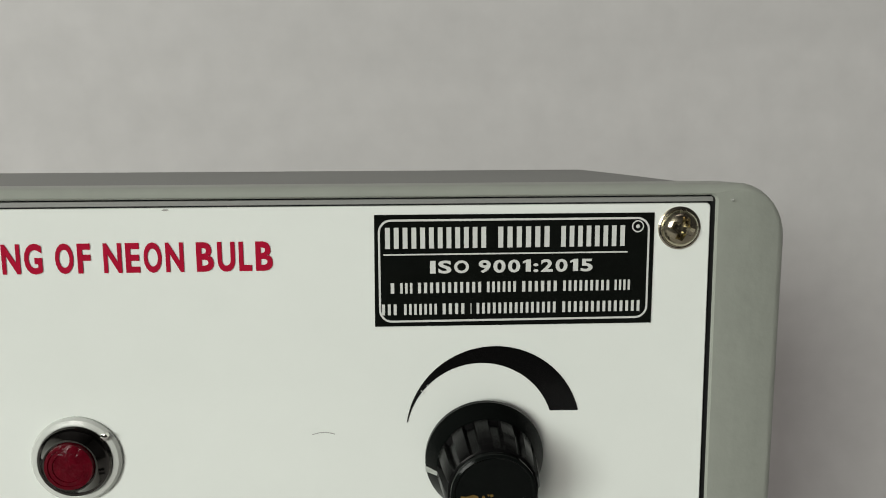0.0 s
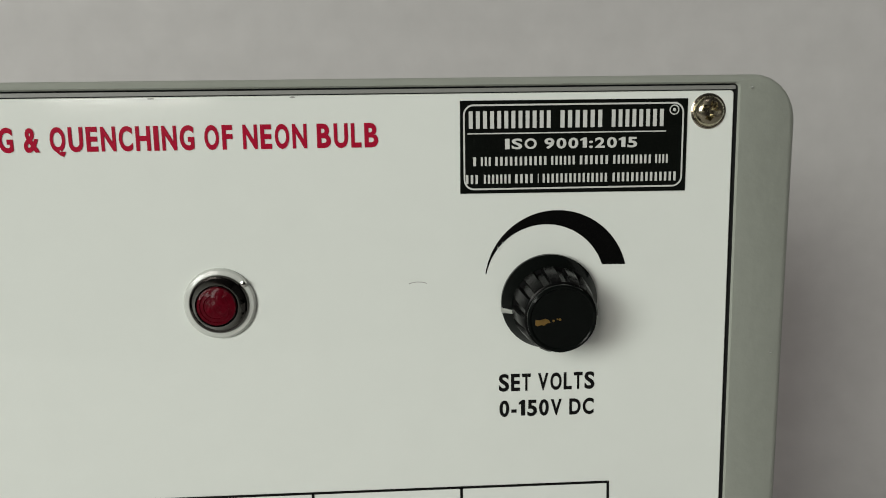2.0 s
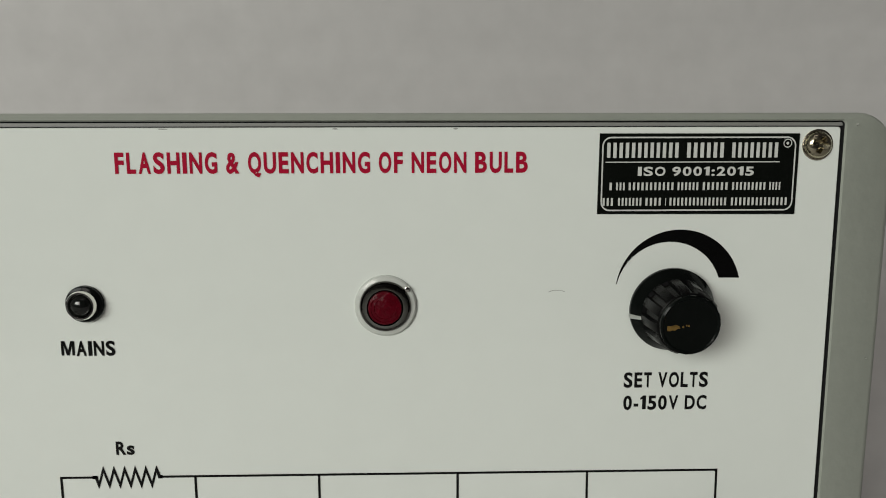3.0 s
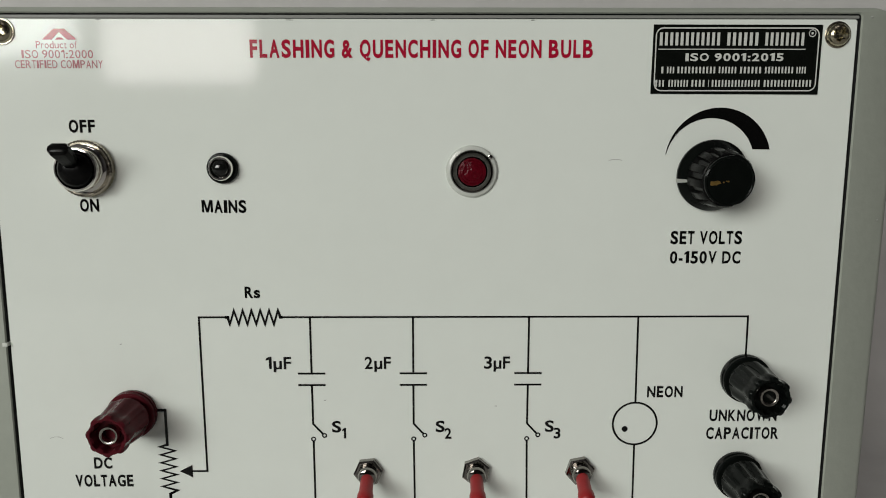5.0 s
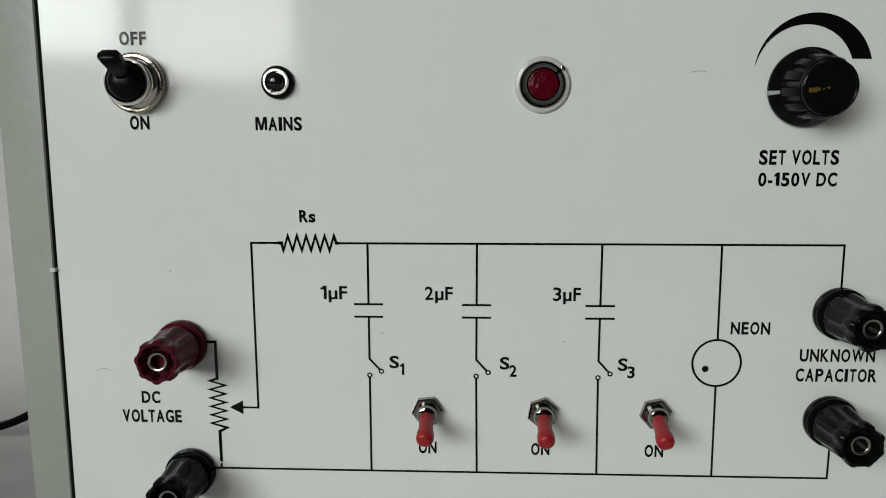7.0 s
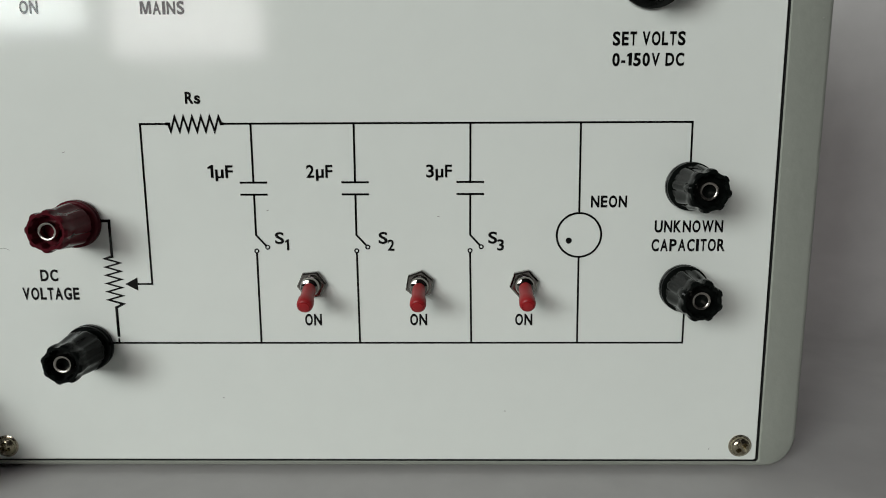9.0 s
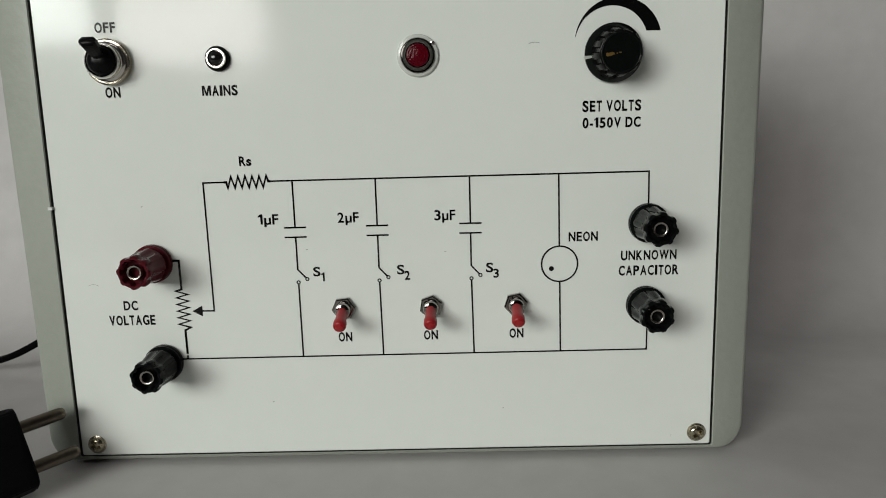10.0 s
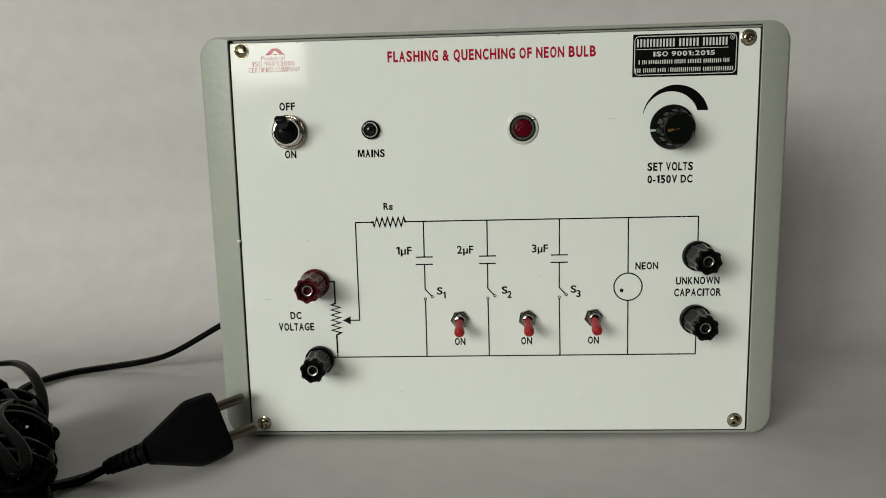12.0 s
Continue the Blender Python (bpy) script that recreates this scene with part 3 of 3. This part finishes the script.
bmesh.ops.recalc_face_normals(bm, faces=bm.faces)
part("pointer_mark", bm, M_GOLD, knob, "worn gold pointer patch")
for x, z, r in ((-1.7, -0.1, 0.28), (-0.9, 0.1, 0.2), (-0.4, -0.05, 0.3)):
    part("pointer_fleck", lathe(mm([(0, 13.8), (r, 13.8), (r * 0.8, 14.0), (0, 14.0)]), 8, at=(x / 1000, z / 1000)), M_GOLD, knob)
bm = bmesh.new()
v = [bm.verts.new((x / 1000, -h / 1000, z / 1000)) for x, h, z in ((-10.5, 1.0, -0.6), (-10.5, 1.0, 0.6), (-10.5, 2.1, 0.6), (-10.5, 2.1, -0.6), (-8.4, 4.75, 0.4), (-8.4, 4.75, -0.4))]
bm.faces.new((v[0], v[1], v[2], v[3]))
bm.faces.new((v[3], v[2], v[4], v[5]))
bmesh.ops.solidify(bm, geom=bm.faces[:], thickness=0.0002)
part("skirt_mark", bm, M_WHITE, knob, "white pointer mark")
knob.matrix_basis = pose(0.0841, -0.0004, 0.1553, 4, -8, 0)

# mains toggle switch
tog = part("toggle_switch", lathe(mm([(0, 0), (8.2, 0), (8.2, 1.9), (7.7, 2.2), (0, 2.2)]), 144, lambda a, h: 1 + 0.018 * math.cos(48 * a) if h < 0.002 else 1), M_NICKEL, trainer, "large chrome toggle switch, lever up at off")
smooth(tog, 30)
smooth(part("bushing", lathe(mm([(0, 2), (7.1, 2.0), (7.1, 3.0), (6.7, 3.4), (6.3, 3.6), (6.3, 6.4), (6.0, 6.9), (5.6, 7.0), (5.4, 6.6), (5.3, 5.4), (0, 5.4)]), 56), M_CHROME, tog, "chrome threaded bushing"), 30)
smooth(part("lever_ball", lathe(mm([(0, 4.0), (5.3, 4.0), (5.25, 6.6), (4.7, 7.8), (3.6, 8.8), (2.0, 9.3), (0, 9.4)]), 40), M_MATT_BLACK, tog), 40)
bm = bmesh.new()
rows = []
for h, w, d in ((5.0, 2.0, 1.9), (9.0, 2.1, 1.8), (12.0, 2.55, 1.75), (16.0, 3.0, 1.75), (16.9, 2.85, 1.55), (17.3, 2.3, 1.1)):
    rows.append([bm.verts.new((x / 1000, -h / 1000, z / 1000)) for x, z in ((w - 1, -d), (w, -d + 1), (w, d - 1), (w - 1, d), (-w + 1, d), (-w, d - 1), (-w, -d + 1), (-w + 1, -d))])
for a, b in zip(rows, rows[1:]):
    for i in range(8):
        bm.faces.new((a[i], a[(i + 1) % 8], b[(i + 1) % 8], b[i]))
bm.faces.new(rows[0])
bm.faces.new(rows[-1])
bmesh.ops.recalc_face_normals(bm, faces=bm.faces)
bmesh.ops.translate(bm, vec=(0, 0.005, 0), verts=bm.verts)
bmesh.ops.rotate(bm, matrix=Matrix.Rotation(radians(-31), 3, "X"), verts=bm.verts)
bmesh.ops.translate(bm, vec=(0, -0.005, 0), verts=bm.verts)
smooth(part("lever", bm, M_MATT_BLACK, tog, "flat black paddle-shaped lever"), 40)
tog.matrix_basis = pose(-0.0986, 0, 0.1572)

# mains indicator
led = smooth(part("mains_indicator", lathe(mm([(0, 0), (4.5, 0), (4.5, 1.0), (4.2, 1.5), (3.5, 1.7), (0, 1.7)]), 40), M_BLACK, trainer, "unlit indicator in a chrome and black ring"), 30)
smooth(part("ring", lathe(mm([(0, 1.4), (3.6, 1.4), (3.55, 2.7), (3.3, 3.2), (2.9, 3.2), (2.7, 2.8), (2.65, 2.0), (0, 2.0)]), 36), M_CHROME, led, "chrome ring"), 30)
smooth(part("bulb", lathe(mm([(0, 1.8), (2.6, 1.8), (2.55, 2.6), (2.1, 3.4), (1.1, 3.9), (0, 4.0)]), 32), M_LED, led, "dark unlit bulb"), 50)
led.matrix_basis = pose(-0.0589, 0, 0.1573)

# neon lamp
lamp = smooth(part("neon_lamp", lathe(mm([(0, 0), (7.6, 0), (7.6, 0.5), (7.2, 0.9), (6.4, 1.1), (6.2, 1.0), (0, 1.0)]), 48), M_CLEAR, trainer, "red neon lamp in a chrome ring"), 30)
smooth(part("ring", lathe(mm([(0, 0.8), (6.2, 0.8), (6.25, 1.3), (6.0, 1.7), (5.6, 1.75), (4.6, 2.8), (4.45, 3.1), (4.25, 3.1), (4.2, 2.6), (0, 2.6)]), 48), M_CHROME_DARK, lamp, "chrome ring"), 30)
smooth(part("lens", lathe(mm([(0, 2), (4.1, 2), (4.1, 3.3), (3.95, 3.65), (3.4, 3.75), (3.3, 3.6), (2.6, 3.75), (2.5, 3.6), (1.6, 3.75), (0, 3.8)]), 36), M_LENS, lamp, "ribbed red plastic lens"), 40)
smooth(part("pip", lathe(mm([(0, 0.9), (0.7, 0.9), (0.6, 1.6), (0, 1.8)]), 12, at=(0.0053, 0.0043)), M_CHROME, lamp), 50)
lamp.matrix_basis = pose(0.0139, 0, 0.1563)


def mini_toggle(x, z, turn, swing):
    nut = part("mini_toggle", lathe(mm([(0, 0), (4.6, 0), (4.6, 1.6), (4.05, 2.1), (0, 2.1)]), 6), M_CHROME_DIM, trainer, "small toggle switch with red sleeve, lever down at on")
    smooth(part("bushing", lathe(mm([(0, 1.8), (2.95, 1.8), (2.95, 2.6), (2.7, 2.8), (2.95, 3.0), (2.95, 3.5), (2.7, 3.7), (2.95, 3.9), (2.9, 4.4), (2.6, 4.9), (2.0, 5.2), (0, 5.3)]), 28), M_CHROME_DIM, nut, "chrome threaded bushing"), 30)
    bm = lathe(mm([(0, 3.4), (1.9, 3.4), (2.0, 5), (2.1, 9.8), (2.45, 11.0), (2.5, 13.0), (2.25, 13.8), (1.85, 14.1), (1.65, 13.95), (1.5, 14.3), (0.8, 14.5), (0, 14.55)]), 24)
    bmesh.ops.translate(bm, vec=(0, 0.0035, 0), verts=bm.verts)
    bmesh.ops.rotate(bm, matrix=Matrix.Rotation(radians(22), 3, "X") @ Matrix.Rotation(radians(swing), 3, "Z"), verts=bm.verts)
    bmesh.ops.translate(bm, vec=(0, -0.0035, 0), verts=bm.verts)
    smooth(part("lever_sleeve", bm, M_SLEEVE, nut, "red plastic sleeve"), 40)
    nut.matrix_basis = pose(x / 1000, 0, z / 1000)
    for v in nut.data.vertices:
        c, w = math.cos(radians(turn)), math.sin(radians(turn))
        v.co = (c * v.co.x - w * v.co.z, v.co.y, w * v.co.x + c * v.co.z)
    return nut


mini_toggle(-17.9, 62.7, 6, 0)
mini_toggle(15.8, 62.7, 20, 0)
mini_toggle(48.4, 62.9, 12, 0)

# ---- power cord with plug ----
cord = tagged(new("power_cord"), "coiled black power cord with a two-pin plug, lying on the sheet", "power cord")
PITCH, AZIMUTH, LEAN_BACK = radians(5.2), radians(43.9), radians(33.8)
FLAT = Vector((math.cos(AZIMUTH), math.sin(AZIMUTH), 0))
AX = FLAT * math.cos(PITCH) + Vector((0, 0, math.sin(PITCH)))
UP0 = Vector((0, 0, math.cos(PITCH))) - FLAT * math.sin(PITCH)
NOR = Matrix.Rotation(-LEAN_BACK, 3, AX) @ AX.cross(UP0)
UP = NOR.cross(AX)
FRONT = Vector((-0.1360, -0.0211, 0.0171))


def plug_frame():
    m = Matrix((AX, -NOR, UP)).transposed().to_4x4()
    m.translation = FRONT
    return m


def section(w, t, k=3):
    """Outline of the plug across its axis: half height w, half thickness t, edges cut."""
    e = min(w, t) * 0.34
    return [(t, w - e), (t - e, w), (-t + e, w), (-t, w - e), (-t, -w + e), (-t + e, -w), (t - e, -w), (t, -w + e)]


bm = bmesh.new()
rows = []
for s, w, t in ((0.0, 14.9, 7.2), (-0.7, 15.4, 7.6), (-4, 15.6, 7.8), (-13, 15.7, 7.8), (-15, 15.2, 7.6), (-33, 6.6, 5.8), (-36, 5.4, 5.2)):
    rows.append([bm.verts.new((s / 1000, a / 1000, b / 1000)) for a, b in section(w, t)])
for a, b in zip(rows, rows[1:]):
    for i in range(8):
        bm.faces.new((a[i], a[(i + 1) % 8], b[(i + 1) % 8], b[i]))
bm.faces.new(rows[0])
bm.faces.new(rows[-1])
bmesh.ops.recalc_face_normals(bm, faces=bm.faces)
bmesh.ops.bevel(bm, geom=[e for e in bm.edges], offset=0.0006, segments=2, affect="EDGES")
plug = smooth(part("plug", bm, M_PLUG, cord, "black moulded rubber plug body"), 40)
low = min((plug_frame() @ v.co).z for v in plug.data.vertices)
FRONT.z += 0.0004 - low
plug.matrix_basis = plug_frame()
relief = [(5.2, -1)]
for i in range(6):
    s = 3.2 * i
    r = 5.0 - 0.22 * i
    relief += [(r, s), (r, s + 1.9), (r - 1.0, s + 2.1), (r - 1.0, s + 3.1)]
relief += [(3.4, 20), (0, 20)]
bm = lathe(mm([(0, -1)] + relief), 24)
bmesh.ops.rotate(bm, matrix=Matrix.Rotation(radians(-90), 3, "Z"), verts=bm.verts)
ROOT = FRONT - AX * 0.0355
sag = Vector((math.cos(radians(5)), math.sin(radians(5)), math.tan(radians(20)))).normalized()
side = Vector((0, 0, 1)).cross(sag).normalized()
m = Matrix((sag, side, sag.cross(side))).transposed().to_4x4()
m.translation = ROOT
bmesh.ops.transform(bm, matrix=plug_frame().inverted() @ m, verts=bm.verts)
smooth(part("strain_relief", bm, M_PLUG, plug), 30)
for w in (8.0, -8.0):
    bm = lathe(mm([(0, -1), (2.45, -1), (2.45, 14.3), (2.1, 15.6), (1.2, 16.3), (0, 16.5)]), 24)
    bmesh.ops.rotate(bm, matrix=Matrix.Rotation(radians(90), 3, "Z"), verts=bm.verts)
    bmesh.ops.translate(bm, vec=(0, 0, w / 1000), verts=bm.verts)
    smooth(part("pin", bm, M_PIN, plug, "dull brass plug pin"), 40)

# the cord from the case to the coil, and from the coil to the plug
lead = [(-0.10, 0.098, 0.062), (-0.140, 0.104, 0.052), (-0.175, 0.102, 0.0350), (-0.2086, 0.101, 0.0166), (-0.230, 0.106, 0.0085), (-0.258, 0.106, 0.0040),
        (-0.280, 0.096, 0.0032), (-0.293, 0.076, 0.0032), (-0.290, 0.050, 0.0034), (-0.268, 0.024, 0.008)]
smooth(part("cord", tube(catmull(lead), 0.0033, 0.0022, 18), M_CABLE, cord), 60)
tail = ROOT - sag * 0.019
tail_path = [tail + sag * 0.003, tail, tail - sag * 0.012 + Vector((0, 0, -0.001)), (-0.201, -0.0585, 0.0036), (-0.214, -0.064, 0.005), (-0.228, -0.068, 0.008)]
smooth(part("cord", tube(catmull(tail_path), 0.0033, 0.0022, 18), M_CABLE, cord), 60)
arch = [(-0.345, 0.070, 0.008), (-0.322, 0.068, 0.016), (-0.302, 0.060, 0.022), (-0.283, 0.050, 0.025), (-0.262, 0.030, 0.0255), (-0.245, 0.010, 0.0225), (-0.233, -0.008, 0.0185), (-0.2275, -0.020, 0.014)]
smooth(part("cord", tube(catmull(arch), 0.0027, 0.0019, 18), M_CABLE, cord), 60)
# the coil: long turns pulled together by slanting wraps
random.seed(11)
mid, along = Vector((-0.2255, -0.0520, 0)), Vector((-0.56, 0.83, 0)).normalized()
across = Vector((along.y, -along.x, 0))
for k in range(14):
    half, wide = random.uniform(0.050, 0.070), random.uniform(0.004, 0.012)
    lift, shift = 0.0045 + 0.0050 * (k % 6), random.uniform(-0.005, 0.005)
    ph, lean = random.uniform(0, 6.28), random.uniform(-0.18, 0.18)
    pts = []
    for i in range(22):
        a = 2 * math.pi * i / 21
        squeeze = 0.45 + 0.55 * abs(math.cos(a)) ** 0.8
        d = half * math.cos(a)
        p = mid + along * d + across * (wide * math.sin(a) * squeeze * 1.3 + shift + lean * d * 0.4 + 0.004 * math.sin(d * 60 + ph))
        p.z = max(0.0032, lift + 0.004 * math.sin(2 * a + ph) + 0.004 * math.sin(a + ph))
        pts.append(p)
    smooth(part("coil_turn", tube(catmull(pts, 5), 0.0027, 0.0021, 16), M_CABLE, cord), 60)
for d, r, slant in ((0.006, 0.0185, 0.008), (0.014, 0.0175, 0.011), (-0.003, 0.0190, 0.007), (0.026, 0.0175, 0.016), (-0.016, 0.0185, -0.013), (-0.027, 0.0178, -0.016)):
    pts = []
    for i in range(19):
        a = 2 * math.pi * i / 18
        p = mid + along * (d + slant * math.sin(a + 0.6)) + across * r * math.cos(a)
        p.z = max(0.0032, 0.0175 + r * 0.84 * math.sin(a))
        pts.append(p)
    smooth(part("coil_wrap", tube(catmull(pts, 4), 0.0029, 0.0021, 16), M_CABLE, cord), 60)
bend = [(0.016, 0.004, 0.024), (0.026, 0.010, 0.021), (0.034, 0.015, 0.015), (0.038, 0.020, 0.010), (0.036, 0.021, 0.006), (0.029, 0.015, 0.005), (0.020, 0.005, 0.006)]
smooth(part("coil_turn", tube(catmull([mid + along * a + across * b + Vector((0, 0, c)) for a, b, c in bend], 5), 0.0034, 0.0024, 16), M_CABLE, cord), 60)
